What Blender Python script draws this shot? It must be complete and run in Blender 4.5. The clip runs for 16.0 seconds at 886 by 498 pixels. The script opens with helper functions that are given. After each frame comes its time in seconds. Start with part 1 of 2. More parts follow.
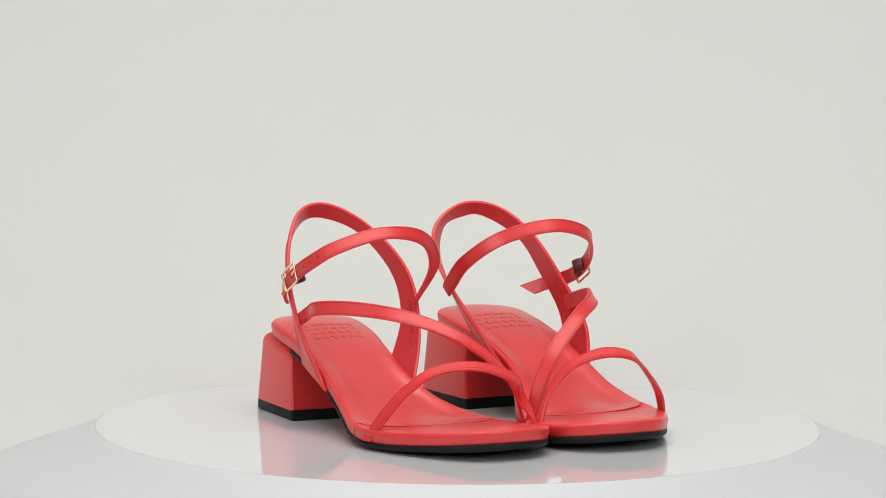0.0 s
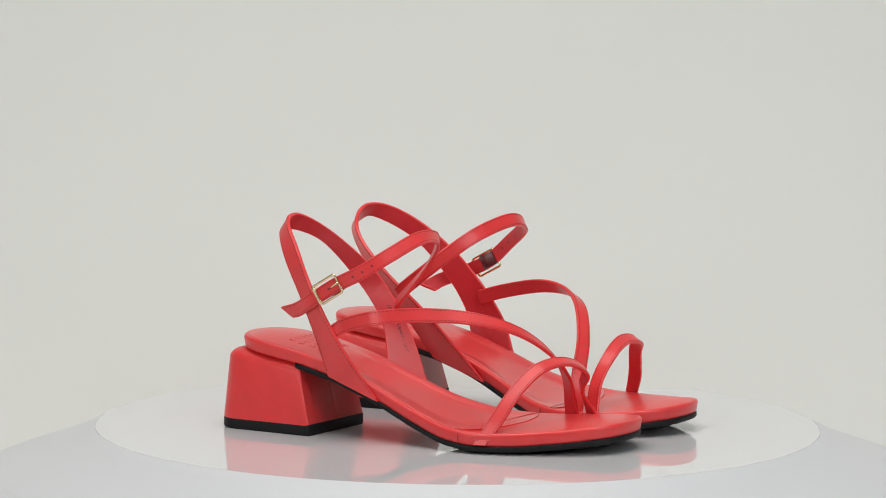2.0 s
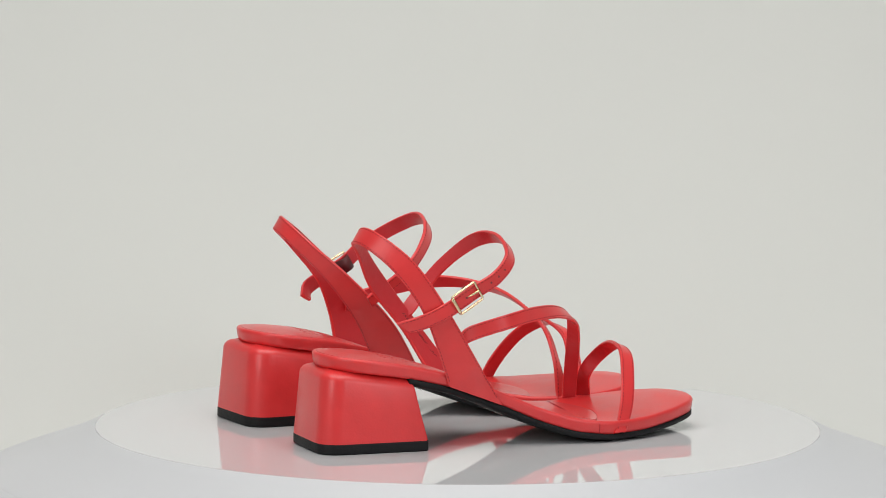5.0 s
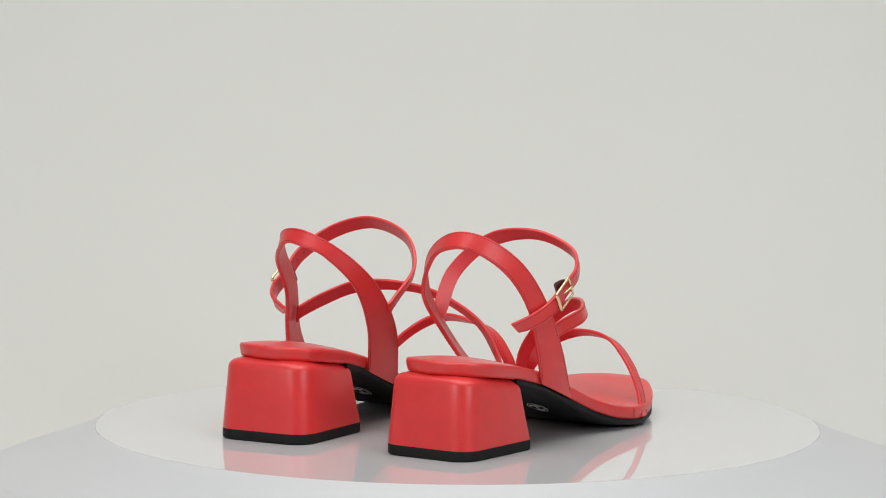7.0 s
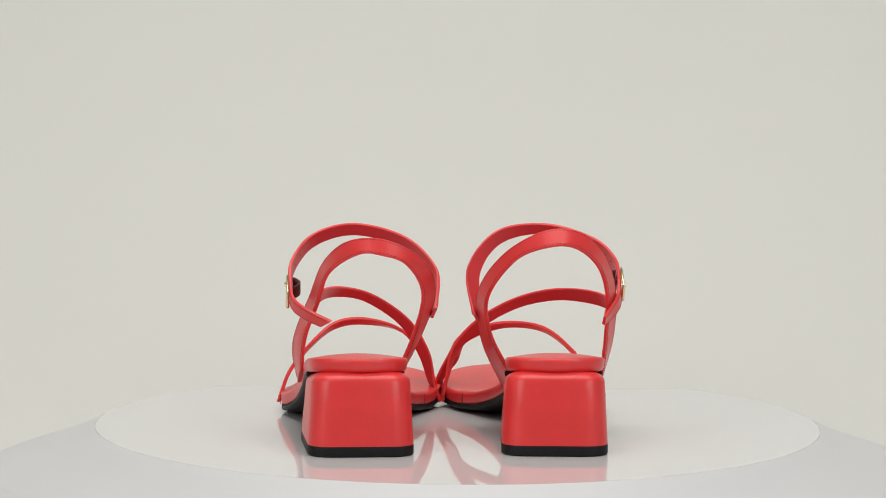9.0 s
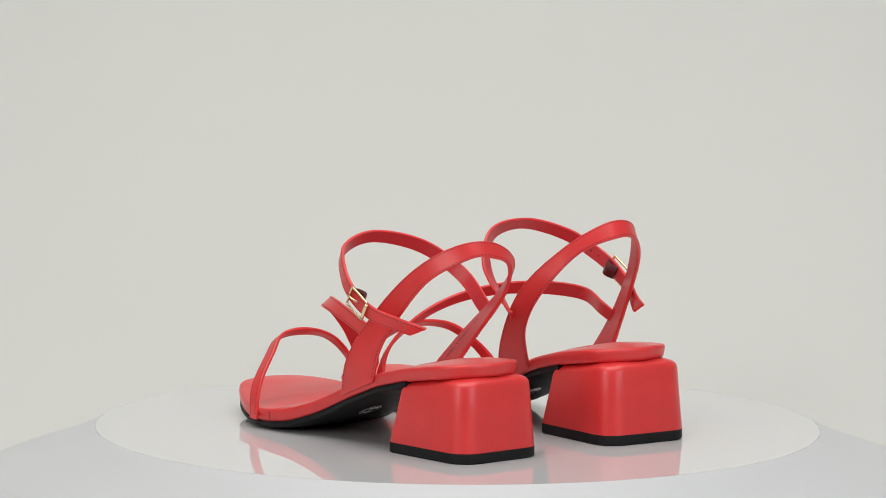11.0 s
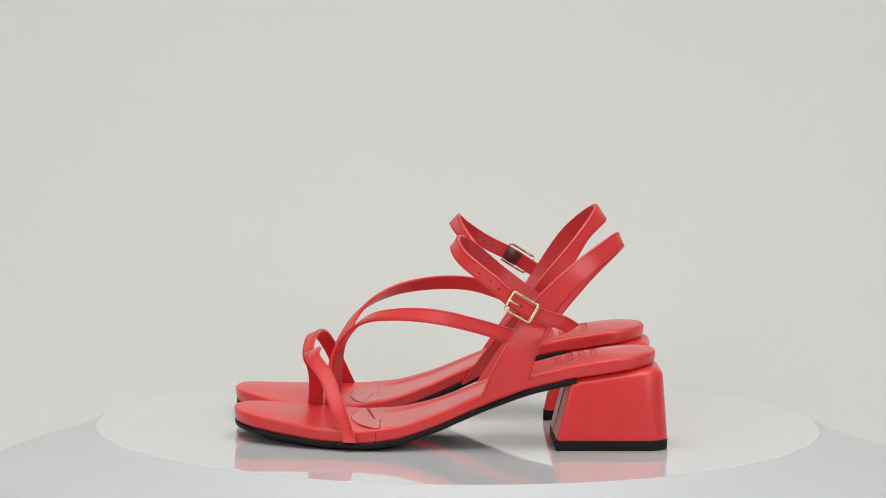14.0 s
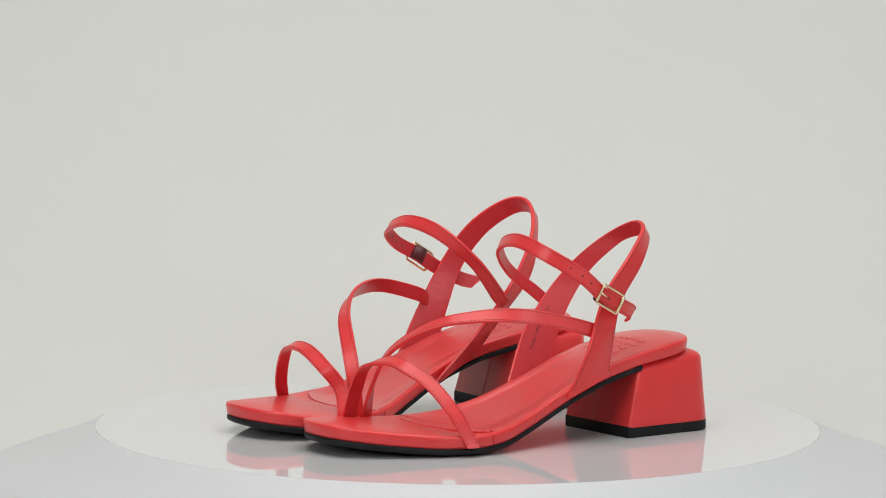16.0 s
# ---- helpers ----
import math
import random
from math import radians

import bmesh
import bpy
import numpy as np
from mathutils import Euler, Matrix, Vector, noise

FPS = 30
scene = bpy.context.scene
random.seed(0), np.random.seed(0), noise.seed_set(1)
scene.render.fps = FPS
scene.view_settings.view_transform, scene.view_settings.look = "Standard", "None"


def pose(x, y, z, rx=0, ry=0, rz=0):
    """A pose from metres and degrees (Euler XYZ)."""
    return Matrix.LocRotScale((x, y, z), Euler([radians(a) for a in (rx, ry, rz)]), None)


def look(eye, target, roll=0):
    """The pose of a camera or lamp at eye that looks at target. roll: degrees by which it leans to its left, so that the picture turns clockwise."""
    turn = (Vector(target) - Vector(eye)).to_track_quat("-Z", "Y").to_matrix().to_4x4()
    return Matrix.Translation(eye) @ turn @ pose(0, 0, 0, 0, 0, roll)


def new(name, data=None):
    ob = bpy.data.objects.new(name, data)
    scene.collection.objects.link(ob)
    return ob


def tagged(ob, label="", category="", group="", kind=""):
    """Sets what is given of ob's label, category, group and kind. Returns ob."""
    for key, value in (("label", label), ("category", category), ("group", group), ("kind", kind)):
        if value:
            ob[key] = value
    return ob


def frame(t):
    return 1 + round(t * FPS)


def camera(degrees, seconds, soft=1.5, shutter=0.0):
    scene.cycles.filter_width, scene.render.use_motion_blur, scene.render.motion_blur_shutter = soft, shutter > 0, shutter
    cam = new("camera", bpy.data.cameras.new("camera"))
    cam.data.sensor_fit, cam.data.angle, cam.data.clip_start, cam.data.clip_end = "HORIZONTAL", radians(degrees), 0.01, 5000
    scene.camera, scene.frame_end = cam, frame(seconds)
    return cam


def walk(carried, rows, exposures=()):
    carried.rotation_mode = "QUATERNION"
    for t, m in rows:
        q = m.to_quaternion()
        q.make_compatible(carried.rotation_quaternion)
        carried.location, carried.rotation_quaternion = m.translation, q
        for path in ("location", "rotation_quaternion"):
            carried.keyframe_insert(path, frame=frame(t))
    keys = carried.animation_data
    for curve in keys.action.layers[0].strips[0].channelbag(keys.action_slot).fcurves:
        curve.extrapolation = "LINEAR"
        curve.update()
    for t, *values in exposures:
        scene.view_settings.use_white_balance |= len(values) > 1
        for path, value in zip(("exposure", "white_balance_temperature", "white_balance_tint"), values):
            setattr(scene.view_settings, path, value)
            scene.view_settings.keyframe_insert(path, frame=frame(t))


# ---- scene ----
# ---- camera ----
EYE = Vector((0.0, -2.8307, 0.4368))
PITCH, YAW = 0.11845, -0.00318
cam = camera(9.957, 16.0, soft=0.95)
AIM = EYE + Vector((math.sin(YAW) * math.cos(PITCH), math.cos(YAW) * math.cos(PITCH), -math.sin(PITCH)))
walk(cam, [(0.0, look(EYE, AIM, 0.445)), (16.0, look(EYE, AIM, 0.445))],
     [(0.0, -0.04, 6500, 10), (0.5, -0.15, 6500, 10), (2.5, -0.17, 6500, 10), (7.5, -0.17, 6500, 10), (9.0, -0.17, 6700, 10), (11.5, -0.17, 6520, 10), (16.0, -0.17, 6500, 10)])

# ---- world and light ----
world = bpy.data.worlds.new("studio_air")
scene.world = world
world.use_nodes = True
world.node_tree.nodes["Background"].inputs[0].default_value = (0.95, 0.97, 1.0, 1)
world.node_tree.nodes["Background"].inputs[1].default_value = 0.22


def softbox(name, eye, target, sx, sy, watts, colour):
    lamp = bpy.data.lights.new(name, "AREA")
    lamp.shape, lamp.size, lamp.size_y, lamp.energy, lamp.color = "RECTANGLE", sx, sy, watts, colour
    ob = new(name, lamp)
    ob.matrix_world = look(eye, target)
    return ob


softbox("softbox_top", (0.0, -0.15, 1.25), (0, 0.0, 0), 1.3, 1.2, 16, (1.0, 0.99, 0.97))
softbox("softbox_front_left", (-1.25, -1.6, 0.85), (0, 0, 0.05), 0.9, 0.9, 11.5, (1.0, 0.99, 0.97))
# added out of view; its bluish colour stands in for window light
softbox("softbox_front_right", (1.25, -1.6, 0.85), (0, 0, 0.05), 0.9, 0.9, 11.5, (0.93, 0.965, 1.0))


# ---- materials ----
def material(name, base, rough=0.5, metal=0.0, grain=0.0, scale=400.0, bump=0.0, vary=0.06, coat=0.0, spec=0.5):
    m = bpy.data.materials.new(name)
    m.use_nodes = True
    nt = m.node_tree
    b = nt.nodes["Principled BSDF"]
    b.inputs["Roughness"].default_value = rough
    b.inputs["Metallic"].default_value = metal
    b.inputs["Coat Weight"].default_value = coat
    b.inputs["Coat Roughness"].default_value = 0.22
    b.inputs["Specular IOR Level"].default_value = spec
    co = nt.nodes.new("ShaderNodeTexCoord")
    big = nt.nodes.new("ShaderNodeTexNoise")
    big.inputs["Scale"].default_value = scale * 0.08
    big.inputs["Detail"].default_value = 3
    nt.links.new(co.outputs["Object"], big.inputs["Vector"])
    mix = nt.nodes.new("ShaderNodeMix")
    mix.data_type = "RGBA"
    mix.inputs[6].default_value = (*[c * (1 - vary) for c in base], 1)
    mix.inputs[7].default_value = (*[min(1, c * (1 + vary)) for c in base], 1)
    nt.links.new(big.outputs["Fac"], mix.inputs[0])
    nt.links.new(mix.outputs[2], b.inputs["Base Color"])
    if bump:
        fine = nt.nodes.new("ShaderNodeTexNoise")
        fine.inputs["Scale"].default_value = scale
        fine.inputs["Detail"].default_value = 4
        nt.links.new(co.outputs["Object"], fine.inputs["Vector"])
        bp = nt.nodes.new("ShaderNodeBump")
        bp.inputs["Strength"].default_value = bump
        bp.inputs["Distance"].default_value = 0.0004
        nt.links.new(fine.outputs["Fac"], bp.inputs["Height"])
        nt.links.new(bp.outputs["Normal"], b.inputs["Normal"])
        ramp = nt.nodes.new("ShaderNodeMapRange")
        ramp.inputs["To Min"].default_value = max(0.02, rough - grain)
        ramp.inputs["To Max"].default_value = rough + grain
        nt.links.new(big.outputs["Fac"], ramp.inputs["Value"])
        nt.links.new(ramp.outputs["Result"], b.inputs["Roughness"])
    return m


RED = material("coral_red_leather", (0.75, 0.038, 0.040), 0.38, grain=0.08, scale=900, bump=0.2, vary=0.12, coat=0.2)
LINING = material("coral_red_lining", (0.58, 0.034, 0.042), 0.34, grain=0.10, scale=260, bump=0.65, vary=0.09)
SOCK = material("coral_red_sock", (0.72, 0.044, 0.045), 0.40, grain=0.10, scale=300, bump=0.35, vary=0.14, coat=0.45, spec=0.8)
THREAD = material("dark_red_thread", (0.40, 0.014, 0.022), 0.7, vary=0.1)
BLACK = material("black_rubber", (0.009, 0.009, 0.01), 0.55, grain=0.1, scale=600, bump=0.4, vary=0.2, spec=0.22)
GOLD = material("pale_gold_metal", (0.88, 0.72, 0.46), 0.16, metal=1.0, vary=0.03)
SILVER = material("silver_foil", (0.75, 0.75, 0.74), 0.35, metal=0.6, vary=0.05)
# dark leather of the buckle loop, and painted shade for the strap's holes
DARK_LOOP_HOLE = material("dark_loop_and_hole_shade", (0.09, 0.012, 0.014), 0.5, vary=0.1)
INK = material("dark_ink", (0.06, 0.006, 0.012), 0.6, vary=0.05)
EMBOSS = material("pressed_red_print", (0.62, 0.036, 0.038), 0.4, vary=0.05)
DISC = material("glossy_white_acrylic", (0.68, 0.685, 0.692), 0.025, vary=0.01, scale=20, spec=1.0)
PLATFORM = material("satin_white_platform", (0.63, 0.637, 0.654), 0.4, vary=0.015, scale=12)
PAPER = material("white_backdrop_paper", (0.635, 0.64, 0.61), 0.85, scale=60, bump=0.05, vary=0.015)
PLASTER = material("grey_white_plaster", (0.7, 0.7, 0.69), 0.9, scale=40, bump=0.1, vary=0.03)


# ---- mesh helpers ----
def part(name, bm, mat, parent=None, label="", smooth=True):
    me = bpy.data.meshes.new(name)
    bmesh.ops.recalc_face_normals(bm, faces=bm.faces)
    for f in bm.faces:
        f.smooth = smooth
    bm.to_mesh(me)
    bm.free()
    me.materials.append(mat)
    ob = new(name, me)
    if parent:
        ob.parent = parent
    if label:
        tagged(ob, label)
    return ob


def sharp(ob, degrees):
    """Keeps edges steeper than the angle crisp under smooth shading."""
    ob.data.set_sharp_from_angle(angle=radians(degrees))
    return ob


def spline(pts, n):
    """n points along a Catmull-Rom curve through the control points."""
    p = np.array(pts, float)
    p = np.vstack([2 * p[0] - p[1], p, 2 * p[-1] - p[-2]])
    out = []
    for u in np.linspace(0, len(pts) - 1, n):
        i = min(int(u), len(pts) - 2)
        s = u - i
        a, b, c, d = p[i:i + 4]
        out.append(0.5 * (2 * b + (c - a) * s + (2 * a - 5 * b + 4 * c - d) * s ** 2 + (3 * b - a - 3 * c + d) * s ** 3))
    return np.array(out)


def lofted(bm, rings, cap=True, closed=False):
    vs = [[bm.verts.new(p) for p in r] for r in rings]
    n = len(vs[0])
    for a, b in list(zip(vs, vs[1:])) + ([(vs[-1], vs[0])] if closed else []):
        for i in range(n):
            j = (i + 1) % n
            bm.faces.new((a[i], a[j], b[j], b[i]))
    if cap:
        bm.faces.new(vs[0])
        bm.faces.new(vs[-1])
    return vs


def boxy(bm, centre, axes, sizes):
    """A small block with the given axes and full sizes."""
    r = bmesh.ops.create_cube(bm, size=1)["verts"]
    ax = [Vector(a) for a in axes]
    for v in r:
        c = v.co.copy()
        v.co = Vector(centre) + sum((ax[k] * (c[k] * sizes[k]) for k in range(3)), Vector())


def tube(bm, path, radius, closed=False, n=8):
    p = [Vector(q) for q in path]
    rings = []
    for i, q in enumerate(p):
        if closed:
            d = p[(i + 1) % len(p)] - p[i - 1]
        else:
            d = p[min(i + 1, len(p) - 1)] - p[max(i - 1, 0)]
        rot = d.to_track_quat("Z", "Y")
        rings.append([q + rot @ Vector((radius * math.cos(a), radius * math.sin(a), 0))
                      for a in np.linspace(0, 2 * math.pi, n, endpoint=False)])
    lofted(bm, rings, cap=not closed, closed=closed)


# ---- the sandal, in millimetres: x to the toe, y outwards, z up ----
STATION = [0, 20, 45, 70, 95, 120, 145, 165, 185, 205, 220, 232]
OUTER = [0, 27, 28, 28.5, 29, 31, 35, 36.5, 35, 29, 20, 0]
INNER = [0, -27, -27, -25.5, -25, -31, -43, -52, -57, -57, -51, 0]
TOP_X = [-10, 0, 20, 45, 70, 95, 120, 140, 160, 185, 210, 240]
TOP_Z = [53.2, 53, 51, 47, 41, 31.5, 20.5, 14, 11.6, 12.2, 14.5, 18.5]


def smooth_table(xs, ys):
    fine = np.linspace(xs[0], xs[-1], 400)
    v = np.interp(fine, xs, ys)
    k = np.hanning(31)
    pad = np.concatenate([2 * v[0] - v[15:0:-1], v, 2 * v[-1] - v[-2:-17:-1]])
    return fine, np.convolve(pad, k / k.sum(), "valid")


TOP = smooth_table(TOP_X, TOP_Z)


def top_z(x):
    return float(np.interp(x, *TOP))


def outline(grow=0.0, start=None):
    """The footbed's plan, counter-clockwise from the heel's back, with a squared toe."""
    o = [(0, 4), (3, 14), (9, 22), (20, 27), (45, 28), (70, 28.5), (95, 29), (120, 31.5), (145, 36.8), (163, 37.2), (183, 31.5),
         (202, 21.8), (215.5, 12.8), (225, 4.6), (230, -5), (231.8, -17.5), (230.2, -30.5), (225, -41), (217, -48.8), (206.5, -54.2), (190, -56.5), (165, -50.5),
         (145, -41), (120, -28), (95, -21.5), (70, -22.5), (45, -26), (20, -26.5), (9, -22), (3, -14), (0, -4)]
    p = spline(o + [o[0]], 181)[:-1]
    d = np.roll(p, -1, 0) - np.roll(p, 1, 0)
    nrm = np.stack([d[:, 1], -d[:, 0]], 1)
    nrm /= np.linalg.norm(nrm, axis=1)[:, None]
    q = p - nrm * grow
    if start is not None:
        q[:, 0] = np.maximum(q[:, 0], start)
    return q


def spine(x):
    x = min(max(x, 22 - 0.4 * max(22 - x, 0)), 205 + 0.4 * max(x - 205, 0))
    return np.array([x, np.interp(x, [0, 95, 145, 185, 232], [0, 1, -5, -11, -15])])


def mm(p, side):
    return Vector((p[0] / 1000, side * p[1] / 1000, p[2] / 1000))


def cut_off(q, inset, stop):
    """Ends an outline at the line x = stop(y), inside the sole's sides."""
    out = []
    for x, y in q:
        e = stop(y)
        if x > e:
            x = e
            y = min(max(y, np.interp(x, STATION, INNER) + inset + 1.5), np.interp(x, STATION, OUTER) - inset - 1)
        out.append((x, y))
    return np.array(out)


def slab(side, insets, fills, dish=lambda x: 0.0, start=None, stop=None, groove=0.0):
    """Rings of (inset, height over the footbed's top), closed below and above towards the spine."""
    bm = bmesh.new()
    rings = []
    for inset, dz in insets:
        q = outline(-inset, start)
        if stop:
            q = cut_off(q, inset, stop)
        rings.append([mm((x, y, top_z(x) + dz), side) for x, y in q])
    low = outline(-insets[0][0], start)
    if stop:
        low = cut_off(low, insets[0][0], stop)

    def filled(base, dz, k, sink):
        ring = []
        for x, y in base:
            s = spine(x)
            if stop:
                s[0] = min(s[0], 150 + 0.5 * max(s[0] - 150, 0))
            if start is not None:
                s[0] = max(s[0], start)
            a, c = x + (s[0] - x) * k, y + (s[1] - y) * k
            dip = groove * math.exp(-((k - 0.3) / 0.11) ** 2) * float(np.interp(a, [55, 80, 130, 155], [0, 1, 1, 0]))
            ring.append(mm((a, c, top_z(a) + dz - sink(a) * k * (2 - k) - dip), side))
        return ring
    rings = [filled(low, insets[0][1], k, lambda x: 0.0) for k in (1.0, 0.5)] + rings + [filled(q, insets[-1][1], k, dish) for k in fills]
    lofted(bm, rings, cap=False)
    return bm


def ribbon(bm, edge_a, edge_b, side, thick=1.7, n=90, low=False):
    """A strap between two edge curves, with rounded edges. Returns the two edges and the outward normals."""
    a, b = spline(edge_a, n), spline(edge_b, n)
    mid = (a + b) / 2
    tan = np.gradient(mid, axis=0)
    nor = np.cross(tan, a - b)
    nor /= np.linalg.norm(nor, axis=1)[:, None]
    hub = np.stack([mid[:, 0], np.full(n, -8.0), np.full(n, 15.0)], 1) if low else np.stack([np.full(n, 62.0), np.full(n, -4.0), mid[:, 2]], 1)
    if ((mid - hub) * nor).sum() < 0:
        nor = -nor
    rings = []
    across = [(0.0, 0.2), (0.0, 0.75), (0.045, 1.0), (0.5, 1.03), (0.955, 1.0), (1.0, 0.75), (1.0, 0.2), (0.97, 0.0), (0.03, 0.0)]
    for i in range(n):
        rings.append([mm(a[i] + (b[i] - a[i]) * v + nor[i] * thick * (h - 0.5), side) for v, h in across])
    lofted(bm, rings)
    return a, b, nor


def stitches(side, a, b, nor, thick, which=(0, 1), pitch=2.15, first=2, last=-2):
    """Small thread dashes set a little in from the edges."""
    bm = bmesh.new()
    for w in which:
        e, f = (a, b) if w == 0 else (b, a)
        d = f - e
        d /= np.linalg.norm(d, axis=1)[:, None]
        line = e + d * 1.05 + nor * (thick * 0.5 + 0.02)
        dist = np.concatenate([[0], np.cumsum(np.linalg.norm(np.diff(line, axis=0), axis=1))])
        for s in np.arange(dist[first], dist[last], pitch):
            c, c2 = [np.array([np.interp(q, dist, line[:, k]) for k in range(3)]) for q in (s, s + 1.2)]
            i = int(np.searchsorted(dist, s)) - 1
            t = (c2 - c) / np.linalg.norm(c2 - c)
            y = np.cross(nor[i], t)
            boxy(bm, mm((c + c2) / 2, side), [mm(1000 * v, side) for v in (t, y, nor[i])], (0.0012, 0.0004, 0.0003))
    return bm


# strap edges as control points, front or upper edge first; the two shoes are bent a little differently
STRAPS_RIGHT = {
    "heel_strap": ([(98.2, 29.1, 23.0), (77.9, 35.2, 53.4), (60.5, 35.3, 81.7), (46.0, 28.0, 103.8), (31.4, 13.8, 118.0), (28.8, -5.9, 119.0), (40.1, -27.5, 104.9), (60.7, -40.1, 81.0), (82.6, -36.3, 50.8), (103.8, -21.7, 19.3)],
        [(66.5, 29.2, 34.9), (58.8, 30.2, 56.1), (49.0, 30.4, 78.4), (35.7, 24.6, 98.0), (24.7, 10.8, 110.1), (22.9, -4.4, 110.7), (32.7, -21.2, 102.3), (46.5, -35.3, 80.8), (64.5, -33.0, 58.0), (75.7, -21.4, 34.5)]),
    "ankle_strap": ([(35.7, 28.2, 70.9), (47.3, 32.3, 74.8), (58.7, 37.0, 80.8), (73.8, 38.5, 90.1), (89.5, 36.9, 98.2), (101.1, 25.7, 107.3), (105.5, -0.5, 114.3), (102.7, -28.2, 110.6), (88.1, -45.1, 91.9), (69.2, -43.4, 71.1), (65.5, -41.8, 68.2)],
        [(44.0, 27.9, 65.6), (50.4, 32.2, 67.3), (62.5, 38.3, 73.7), (77.8, 37.9, 83.1), (93.3, 35.5, 91.2), (106.1, 25.2, 101.0), (111.0, -0.8, 108.4), (105.3, -25.4, 103.4), (89.9, -38.0, 88.0), (73.7, -37.5, 67.6), (69, -39.6, 63.6)]),
    "instep_strap": ([(70.5, 34.1, 63.6), (77.5, 31.9, 67.9), (97.5, 34.7, 73.6), (119.0, 22.9, 75.5), (140.9, 3.7, 72.8), (157.1, -16.9, 64.6), (166.5, -36.2, 51.4), (171.1, -49.3, 34.8), (171.4, -53.0, 14.7), (172.3, -54.5, 3.4)],
        [(70.5, 33.7, 55.9), (79.5, 32.9, 60.1), (99.2, 35.9, 65.8), (120.4, 25.0, 67.8), (143.4, 7.9, 66.4), (161.3, -11.7, 60.0), (171.9, -31.0, 48.2), (177.9, -45.2, 33.7), (179.5, -52.2, 14.9), (180.2, -56.0, 4.4)]),
    "toe_strap": ([(162.6, 37.3, 5.2), (169.5, 29.4, 21.1), (175.0, 18.1, 35.0), (180.8, 2.3, 46.1), (185.0, -20.7, 47.9), (186.9, -42.7, 40.9), (181.8, -51.3, 29.4), (182.0, -57.7, 15.1), (184.0, -57.5, 3.1)],
        [(169.8, 35.9, 5.2), (177.0, 29.3, 18.0), (182.6, 18.8, 32.4), (188.2, 3.1, 42.9), (192.0, -19.3, 44.2), (192.5, -40.3, 35.7), (185.9, -46.0, 25.1), (189.1, -54.0, 14.7), (192.0, -57.7, 4.8)]),
}
STRAPS_LEFT = {
    "heel_strap": ([(97.8, 29.5, 26.0), (87.4, 32.9, 50.1), (69.6, 24.2, 79.3), (47.1, 17.5, 100.8), (28.2, 5.4, 113.8), (21.1, -14.5, 115.1), (29.2, -35.5, 102.7), (49.9, -42.9, 83.3), (78.4, -37.0, 55.5), (104.1, -21.9, 19.7)],
        [(69.9, 29.4, 36.5), (65.1, 27.4, 55.8), (54.6, 21.1, 75.8), (36.7, 15.9, 95.2), (20.4, 0.3, 107.4), (17.8, -12.0, 107.0), (20.5, -25.3, 101.7), (35.7, -35.2, 84.2), (55.8, -32.0, 59.2), (71.7, -22.9, 32.2)]),
    "ankle_strap": ([(42.4, 14.0, 68.0), (49.8, 27.2, 73.7), (61.8, 34.4, 78.5), (75.5, 35.4, 85.5), (88.4, 34.1, 96.4), (104.9, 22.0, 108.7), (108.1, -1.6, 114.4), (99.4, -29.9, 107.7), (83.0, -46.0, 92.3), (63.3, -45.4, 77.4), (58, -44.2, 73)],
        [(50.5, 19.4, 63.9), (54.0, 26.7, 66.8), (65.2, 34.1, 71.2), (80.0, 35.2, 78.7), (93.0, 32.9, 89.8), (108.8, 20.7, 101.7), (112.4, -2.0, 107.5), (103.6, -28.9, 100.8), (86.6, -42.4, 86.1), (68.7, -42.3, 72.2), (62, -42.2, 67)]),
    "instep_strap": ([(75.5, 26.5, 63.8), (76.8, 25.2, 65.6), (96.0, 21.8, 71.1), (120.4, 15.3, 75.6), (141.8, 2.5, 74.1), (157.8, -15.6, 67.3), (169.8, -36.3, 51.7), (172.6, -48.0, 32.9), (172.8, -51.5, 14.0), (172.3, -54.5, 3.6)],
        [(75.5, 26.8, 55.7), (78.6, 27.0, 57.8), (98.0, 22.9, 63.4), (122.1, 18.0, 68.1), (144.8, 7.7, 68.6), (162.6, -10.1, 63.8), (175.0, -30.9, 48.7), (178.3, -42.4, 30.8), (180.5, -49.4, 13.3), (180.2, -56.1, 4.2)]),
    "toe_strap": ([(163.4, 39.1, 5.2), (169.8, 31.4, 23.5), (176.6, 17.4, 39.6), (184.2, 4.4, 48.8), (183.8, -12.9, 50.5), (185.1, -33.1, 43.3), (182.9, -44.9, 28.5), (183.2, -51.5, 12.7), (184.0, -57.8, 3.7)],
        [(170.7, 37.6, 5.2), (177.4, 31.8, 20.8), (183.9, 18.0, 36.1), (191.1, 4.5, 44.5), (190.9, -12.1, 46.7), (193.1, -32.6, 42.5), (190.9, -46.4, 29.0), (191.2, -52.1, 13.4), (192.0, -57.5, 4.2)]),
}


def rounded_rect(x0, x1, y0, y1, r_back, r_front, n=6):
    pts = []
    for cx, cy, a0, r in ((x1, y1, 0, r_front), (x0, y1, 90, r_back), (x0, y0, 180, r_back), (x1, y0, 270, r_front)):
        sx, sy = (1 if cx == x1 else -1), (1 if cy == y1 else -1)
        for a in np.linspace(radians(a0), radians(a0 + 90), n):
            pts.append((cx - sx * r + r * math.cos(a), cy - sy * r + r * math.sin(a)))
    return pts


def frame_on(a, b, nor, i):
    """The strap's middle and its axes (along, across, outwards) at sample i."""
    c = (a[i] + b[i]) / 2
    t = (a[i + 1] + b[i + 1] - a[i - 1] - b[i - 1])
    t /= np.linalg.norm(t)
    w = a[i] - b[i]
    w -= t * (w @ t)
    w /= np.linalg.norm(w)
    return c, t, w, nor[i]


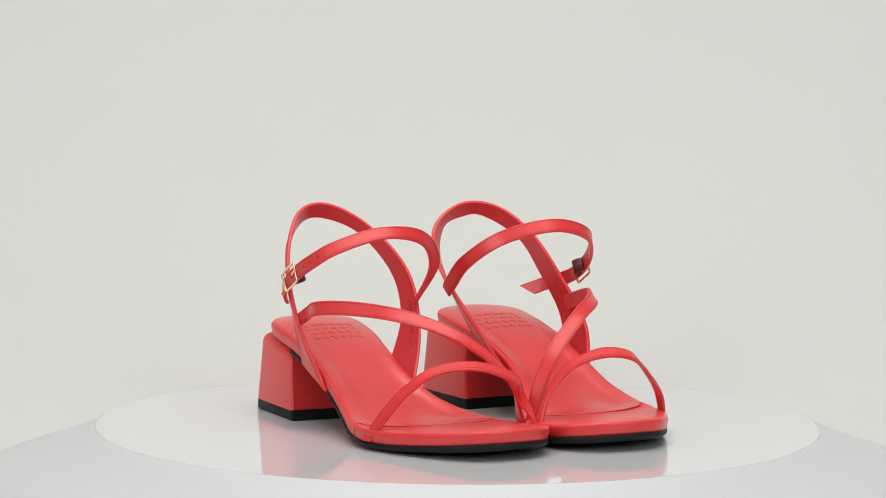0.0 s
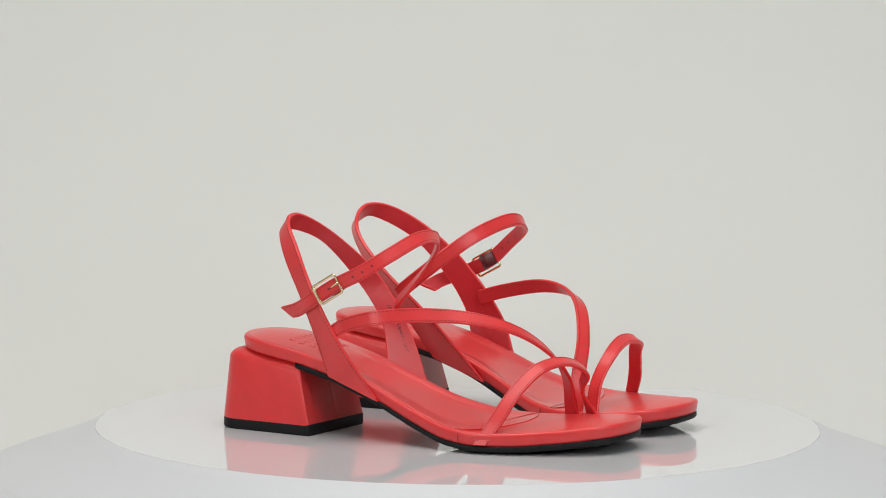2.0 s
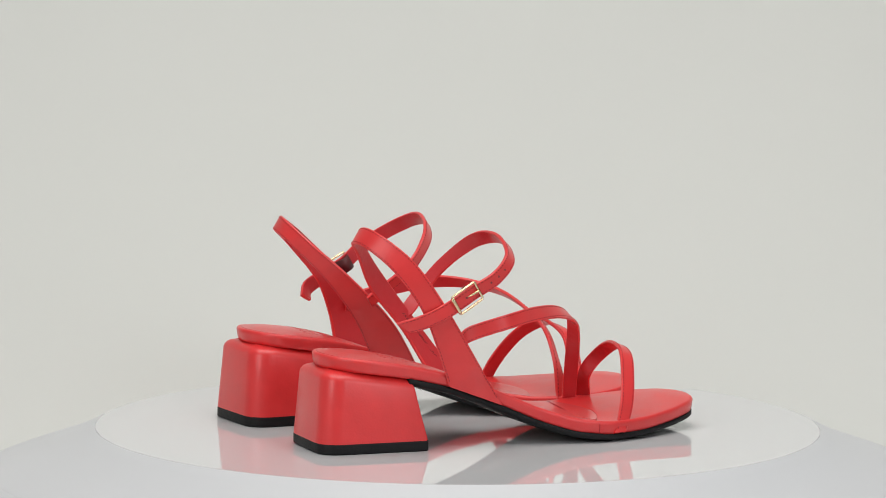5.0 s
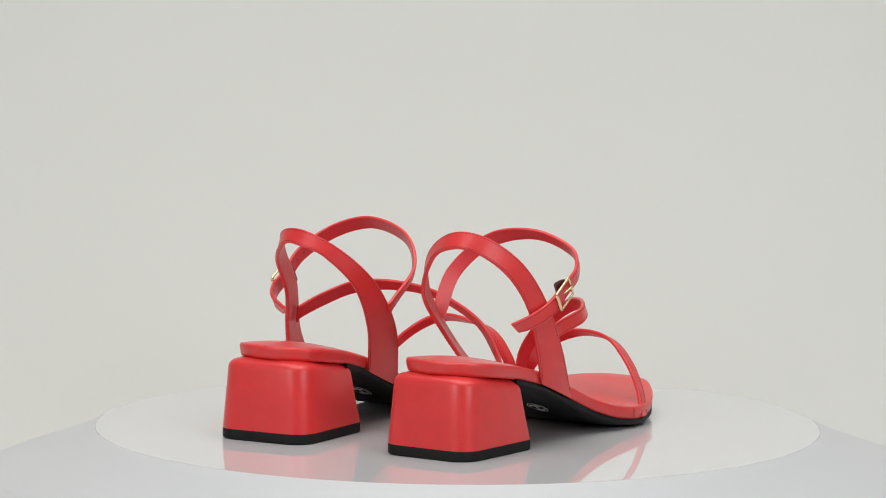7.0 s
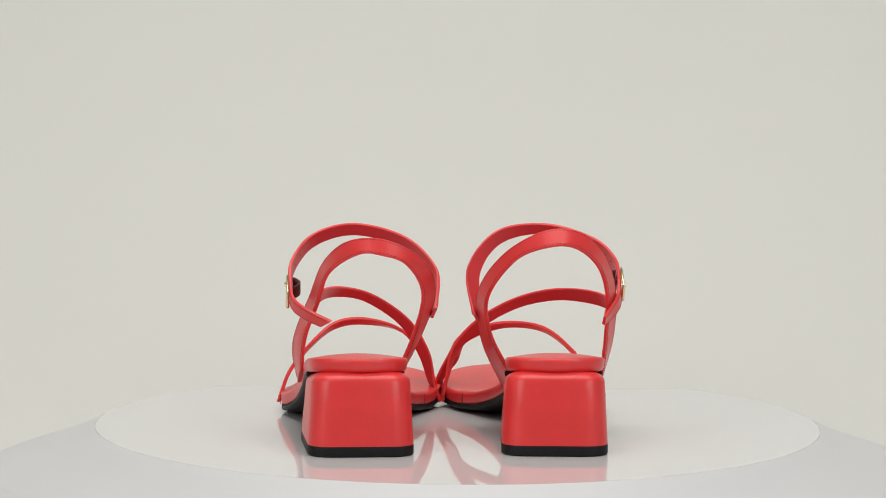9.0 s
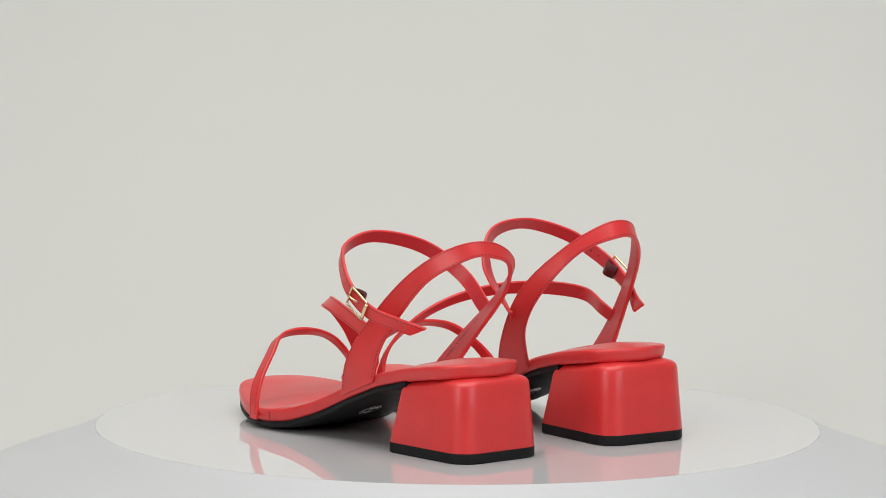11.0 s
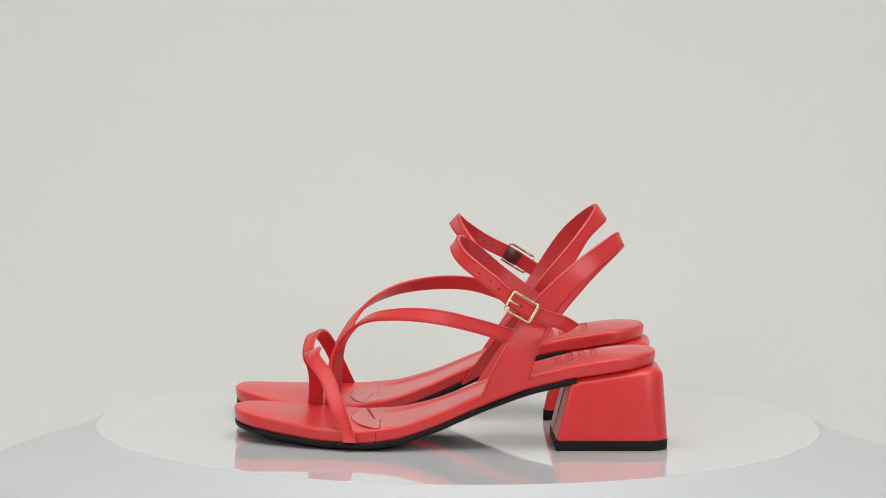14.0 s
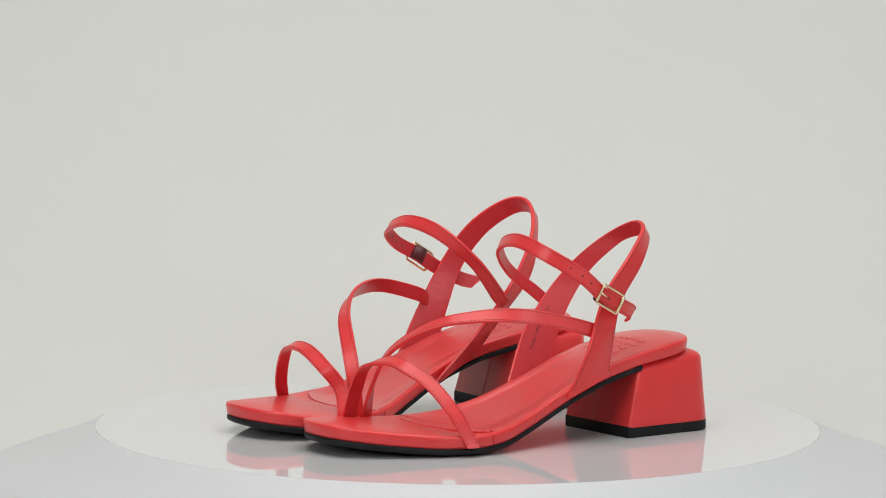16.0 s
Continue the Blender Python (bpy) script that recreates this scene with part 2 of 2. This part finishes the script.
def buckle(shoe, side, a, b, nor, n):
    """Pale gold frame buckle with a roller bar and a prong, round the ankle strap."""
    i = int(n * 2.75 / 10)
    c, t, w, u = frame_on(a, b, nor, i)
    at = lambda x, y, z: mm(c + t * x + w * y + u * z, side)
    path = []
    for cx, cy, a0 in ((6.8, 4.6, 0), (-6.8, 4.6, 90), (-6.8, -4.6, 180), (6.8, -4.6, 270)):
        for g in np.linspace(radians(a0), radians(a0 + 90), 5):
            path.append(at(cx + 0.9 * math.cos(g), cy + 0.9 * math.sin(g), 1.7))
    bm = bmesh.new()
    tube(bm, path, 0.0007, closed=True)
    frame_ob = part("buckle", bm, GOLD, shoe, "pale gold metal frame buckle")
    bm = bmesh.new()
    tube(bm, [at(-7.7, y, 1.8) for y in np.linspace(-4.8, 4.8, 6)], 0.00105, n=10)
    part("roller", bm, GOLD, frame_ob)
    bm = bmesh.new()
    tube(bm, [at(0.5, 0, 0.2), at(3.0, 0, 1.5), at(5.6, 0, 2.5), at(7.9, 0, 2.7)], 0.00065)
    part("prong", bm, GOLD, frame_ob)
    # the loop that ties the buckle to the heel strap
    bm = bmesh.new()
    rings = []
    for g in np.linspace(0, 1, 14):
        x, z = -1.0 + 9.0 * g, -1.6 - 3.2 * math.sin(math.pi * g)
        rings.append([at(x, y, z + k) for y, k in ((4, 0.4), (-4, 0.4), (-4, -0.8), (4, -0.8))])
    lofted(bm, rings)
    part("buckle_loop", bm, DARK_LOOP_HOLE, shoe, "dark folded leather loop behind the buckle")


def writing(text, length, height, place):
    """Thin letters laid on a surface: place(x, y) gives the point for millimetres along and across the line."""
    cu = bpy.data.curves.new("letters", "FONT")
    cu.body = text
    probe = new("letters", cu)
    me = bpy.data.meshes.new_from_object(probe.evaluated_get(bpy.context.evaluated_depsgraph_get()))
    bpy.data.objects.remove(probe)
    bpy.data.curves.remove(cu)
    xs = [v.co.x for v in me.vertices]
    k = length / (max(xs) - min(xs))
    bm = bmesh.new()
    bm.from_mesh(me)
    bpy.data.meshes.remove(me)
    for v in bm.verts:
        v.co = place((v.co.x - min(xs)) * k, v.co.y * height / 0.72)
    return bm


def hollow(x):
    """How deep the insole dips at its middle."""
    return float(np.interp(x, [0, 12, 30, 52, 80, 125, 150, 165], [-0.6, -1.8, -2.4, -1.4, 0.8, 2.4, 1.2, -0.1]))


def sandal(side, straps, skew, label):
    shoe = tagged(new("sandal"), label, "sandal", "pair of sandals")
    # footbed, sock and outsole
    footbed = part("footbed", slab(side, [(2.6, -7.6), (1.1, -7.0), (0.6, -5.6), (0.2, -3), (0.0, -1.6), (0.3, -0.7), (0.9, -0.15), (1.8, 0)],
                                   [0.1, 0.2, 0.35, 0.5, 0.75, 1.0], lambda x: float(np.interp(x, [0, 70, 140, 166, 182, 225], [1.0, 3.5, 5.0, 0.3, -1.8, -1.5]))), RED, shoe)
    sock = part("insole_sock", slab(side, [(2.6, -0.8), (2.3, 0.04), (3.0, 0.16)], [0.06, 0.13, 0.2, 0.27, 0.34, 0.42, 0.52, 0.65, 0.8, 1.0], hollow,
                                    stop=lambda y: 167 - 0.007 * (y + 12) ** 2, groove=1.1), SOCK, footbed, "smooth padded red insole")
    part("outsole", slab(side, [(10, -11.6), (4, -11.0), (1.4, -10.2), (0.6, -9.4), (0.6, -7.2)], [0.5, 1.0], start=44), BLACK, shoe, "black rubber outsole")

    # the closing seams of the covered edge, one on each side
    plan = outline(0.12)
    for lo, hi, at_x in ((20, 90, 152.0), (91, 170, 150.0)):
        x, y = min(plan[lo:hi] if at_x > 151 else plan[hi - 70:hi], key=lambda q: abs(q[0] - at_x))
        bm = bmesh.new()
        tube(bm, [mm((x, y, top_z(x) - h), side) for h in np.linspace(1.4, 6.8, 7)], 0.0002, n=6)
        part("edge_seam", bm, THREAD, footbed)
    bpy.context.view_layer.update()

    def sock_z(x, y):
        """The height of the insole's surface there."""
        hit, place, _, _ = sock.ray_cast(mm((x, y, 120), side), Vector((0, 0, -1)))
        return place.z * 1000 if hit else top_z(x)
    # rows of small pressed figures on the heel end of the insole
    bm = bmesh.new()
    for row in range(4):
        for col in range(6):
            cx, cy = 34 + row * 6.4, -14 + col * 5.4 + (row % 2) * 1.2
            for g in range(3 if row != 1 else 2):
                ang = g * math.pi / (3 if row != 1 else 2) + 0.3 * row + 0.9 * math.sin(7.0 * col + 3.0 * row)
                d = np.array([math.cos(ang), math.sin(ang)]) * 2.1
                e = np.array([-d[1], d[0]]) * 0.14
                q = [np.array([cx, cy]) + s1 * d + s2 * e for s1, s2 in ((-1, -1), (1, -1), (1, 1), (-1, 1))]
                lofted(bm, [[mm((x, y, sock_z(x, y) + h), side) for x, y in q] for h in (-0.3, 0.12)])
    part("pressed_pattern", bm, EMBOSS, sock, "pressed rows of small star figures", smooth=False)
    # size sticker below the waist
    stick = None
    for name, r0, r1, mat, h in (("size_sticker", 0.0, 1.0, SILVER, 0.25), ("sticker_ring", 0.80, 0.9, BLACK, 0.34)):
        bm = bmesh.new()
        ring = lambda r, dz: [mm((106 + 7.2 * r * math.cos(g), 3 + 5.6 * r * math.sin(g), top_z(106 + 7.2 * r * math.cos(g)) - 11.9 - dz), side)
                              for g in np.linspace(0, 2 * math.pi, 28, endpoint=False)]
        lofted(bm, [ring(max(r0, 0.02), 0), ring(r1, 0), ring(r1, h), ring(max(r0, 0.02), h)], cap=r0 == 0, closed=r0 > 0)
        ob = part(name, bm, mat, stick or shoe, "oval silver size sticker" if not stick else "")
        stick = stick or ob
    for k in (-2.2, 2.2):
        bm = bmesh.new()
        q = [(106 + sx * 1.8, 3 + k + sy * 1.3) for sx, sy in ((-1, -1), (1, -1), (1, 1), (-1, 1))]
        lofted(bm, [[mm((x, y, top_z(x) - 11.9 - h), side) for x, y in q] for h in (0.2, 0.36)])
        part("sticker_bar", bm, BLACK, stick, smooth=False)

    # block heel with a black top piece
    def turned(x, y):
        c, w = math.cos(radians(skew)), math.sin(radians(skew))
        return 25 + (x - 25) * c - y * w, (x - 25) * w + y * c

    def ring(k, z_of, inset=0.0):
        q = rounded_rect(-6.0 + 2.9 * k + inset, 55.6 - 7.5 * k - inset * 0.3, -28.7 + 2.0 * k + inset, 29.0 - 2.0 * k - inset, 11.8, 1.6)
        return [mm((*turned(x, y), z_of(x)), side) for x, y in q]
    bm = bmesh.new()
    under = lambda x: top_z(max(x, -2)) - 8.0
    lofted(bm, [ring(0.0, lambda x: 5.8), ring(0.02, lambda x: 6.6), ring(0.5, lambda x: 6 + 0.5 * (under(x) - 9)), ring(0.93, lambda x: under(x) - 4.6),
                ring(0.98, lambda x: under(x) - 3.0, 0.35), ring(1, lambda x: under(x) - 1.7, 1.2), ring(1, lambda x: under(x) - 0.7, 2.6),
                ring(1, lambda x: under(x) + 0.6, 6.0)])
    heel = sharp(part("heel", bm, RED, shoe, "leather-wrapped block heel"), 38)
    bm = bmesh.new()
    lofted(bm, [ring(-0.03, lambda x: 0.0, 0.8), ring(-0.03, lambda x: 0.8), ring(-0.03, lambda x: 5.6), ring(-0.02, lambda x: 6.3, 0.2)])
    sharp(part("top_piece", bm, BLACK, heel, "black rubber heel tip"), 38)
    bm = bmesh.new()
    lofted(bm, [[mm((*turned(x + 0.12, y), z), side) for y in (-2.2, -1.8)] + [mm((*turned(x - 0.5, y), z), side) for y in (-1.8, -2.2)]
                for x, z in ((55.5, 6.8), (51.8, 21.5), (48.7, 34))])
    part("seam", bm, SOCK, heel, "closed leather seam")

    # straps
    n = 120
    for name, thick in (("heel_strap", 2.0), ("ankle_strap", 1.7), ("instep_strap", 1.7), ("toe_strap", 1.7)):
        bm = bmesh.new()
        a, b, nor = ribbon(bm, *straps[name], side, thick, n, low=name in ("instep_strap", "toe_strap"))
        strap = sharp(part(name, bm, RED, shoe), 32)
        part("stitching", stitches(side, a, b, nor, thick), THREAD, strap, "dark red stitching")
        # smooth lining inside the strap
        bm = bmesh.new()
        lining = []
        for i in range(1, n - 1):
            lining.append([mm(a[i] + (b[i] - a[i]) * v - nor[i] * (thick * 0.5 + h), side) for v, h in ((0.05, 0.0), (0.95, 0.0), (0.95, 0.14), (0.05, 0.14))])
        lofted(bm, lining)
        sharp(part("lining", bm, LINING, strap, "satin red lining"), 32)
        if name == "ankle_strap":
            buckle(shoe, side, a, b, nor, n)
            # strap holes: uncut, solid plugs with the holes' shade as their dark colour
            for k in (2.75, 3.72, 4.05, 4.38):
                c, t, w, u = frame_on(a, b, nor, int(n * k / 10))
                bm = bmesh.new()
                rim = [[mm(c + 0.6 * (t * math.cos(g) + w * math.sin(g)) + u * h, side) for g in np.linspace(0, 2 * math.pi, 10, endpoint=False)]
                       for h in (-1.05, 0.93)]
                lofted(bm, rim)
                part("hole_shade_plug", bm, DARK_LOOP_HOLE, strap, smooth=False)
        if name == "heel_strap":
            mid = (a + b) / 2
            run = np.concatenate([[0], np.cumsum(np.linalg.norm(np.diff(mid, axis=0), axis=1))])
            s_low = run[int(n * 8.55 / 9) - 3]

            def on_lining(x, y, s_low=s_low, a=a, b=b, nor=nor, run=run, thick=thick):
                s = s_low - (29 - x if side < 0 else x)
                pick = lambda arr: np.array([np.interp(s, run, arr[:, k]) for k in range(3)])
                pa, pb, pn = pick(a), pick(b), pick(nor)
                w = (pa - pb) / np.linalg.norm(pa - pb)
                return mm((pa * 0.62 + pb * 0.38) + w * (y - 1.2) - pn * (thick * 0.5 + 0.2), side)
            part("size_print", writing("ISS6-140865 - 37", 29, 2.4, on_lining), INK, strap, "small dark printed size code", smooth=False)
    return shoe


# ---- the place ----
def disc_mesh(radius, z0, z1, bevel, n=160):
    bm = bmesh.new()
    prof = [(radius - bevel, z0), (radius, z0 + bevel), (radius, z1 - bevel), (radius - bevel * 0.3, z1 - bevel * 0.3), (radius - bevel, z1)]
    lofted(bm, [[(r * math.cos(a), r * math.sin(a), z) for a in np.linspace(0, 2 * math.pi, n, endpoint=False)] for r, z in prof])
    return bm


turntable = tagged(sharp(part("turntable", disc_mesh(0.2031, -0.004, 0.0, 0.0001), DISC), 8),
                   "glossy white round turntable plate turning slowly", "turntable")
bm = bmesh.new()
lofted(bm, [[(r * math.cos(g), r * math.sin(g), z) for g in np.linspace(0, 2 * math.pi, 160, endpoint=False)]
            for r, z in ((0.2030, -0.004), (0.2037, -0.004), (0.2037, -0.00004), (0.2032, -0.00001), (0.2031, -0.0001))], cap=False)
part("rim", bm, DISC, turntable, "thin glossy white rim")

# the fixed base slopes gently from the plate's rim down to its round foot
bm = bmesh.new()
lofted(bm, [[(r * math.cos(g), r * math.sin(g), z) for g in np.linspace(0, 2 * math.pi, 160, endpoint=False)]
            for r, z in ((0.264, -0.032), (0.264, -0.0234), (0.250, -0.0188), (0.236, -0.0144), (0.222, -0.0091), (0.2110, -0.0037), (0.2065, -0.0012), (0.2038, -0.0001), (0.2038, -0.007))])
platform = tagged(sharp(part("platform", bm, PLATFORM), 30), "satin white round base sloping away below the turntable", "platform")
bm = bmesh.new()
lofted(bm, [[(r * math.cos(g), r * math.sin(g), z) for g in np.linspace(0, 2 * math.pi, 160, endpoint=False)]
            for r, z in ((0.268, -0.060), (0.272, -0.056), (0.272, -0.030), (0.2705, -0.0262), (0.2641, -0.0235), (0.2640, -0.032))])
sharp(part("foot_ring", bm, PLATFORM, platform, "rounded white edge of the base"), 40)


def backdrop():
    bm = bmesh.new()
    radius = 1.7
    prof = [(-4.0, -0.06), (-0.3, -0.06)]
    prof += [(-0.3 + radius * math.sin(g), radius - 0.06 - radius * math.cos(g)) for g in np.linspace(0.02, math.pi / 2, 48)]
    prof += [(radius - 0.3, 2.6)]
    rows = [[bm.verts.new((x, y, z)) for y, z in prof] for x in (-2.5, 2.5)]
    for i in range(len(prof) - 1):
        bm.faces.new((rows[0][i], rows[1][i], rows[1][i + 1], rows[0][i + 1]))
    return tagged(part("backdrop", bm, PAPER), "seamless white paper backdrop curving up behind", "backdrop", kind="structure")


backdrop()


def wall(name, lo, hi):
    bm = bmesh.new()
    boxy(bm, [(a + b) / 2 for a, b in zip(lo, hi)], ((1, 0, 0), (0, 1, 0), (0, 0, 1)), [b - a for a, b in zip(lo, hi)])
    return tagged(part(name, bm, PLASTER, smooth=False), "plain pale grey studio " + name.split("_")[0], name.split("_")[0], kind="structure")


wall("wall_west", (-2.7, -4.2, -0.2), (-2.5, 1.6, 2.8))
wall("wall_east", (2.5, -4.2, -0.2), (2.7, 1.6, 2.8))
wall("wall_south", (-2.7, -4.4, -0.2), (2.7, -4.2, 2.8))
wall("wall_north", (-2.7, 1.6, -0.2), (2.7, 1.8, 2.8))
wall("ceiling", (-2.7, -4.4, 2.8), (2.7, 1.8, 3.0))
wall("floor", (-2.7, -4.4, -0.4), (2.7, 1.8, -0.2))

right_shoe = sandal(-1, STRAPS_RIGHT, 2.5, "coral red leather block-heel sandal with buckled ankle strap")
left_shoe = sandal(1, STRAPS_LEFT, 1.7, "coral red leather block-heel sandal, heel strap leaning outwards")


# ---- turning ----
START, SPEED = -63.29, 17.37


def motions():
    for thing, place in ((turntable, pose(0, 0, 0)), (right_shoe, pose(-0.10554, -0.04829, 0, 0, 0, -0.4)), (left_shoe, pose(-0.10832, 0.05834, 0, 0, 0, 1.0))):
        walk(thing, [(t, pose(0, 0, 0, 0, 0, START + SPEED * float(t)) @ place) for t in np.arange(0, 16.01, 0.25)])


motions()
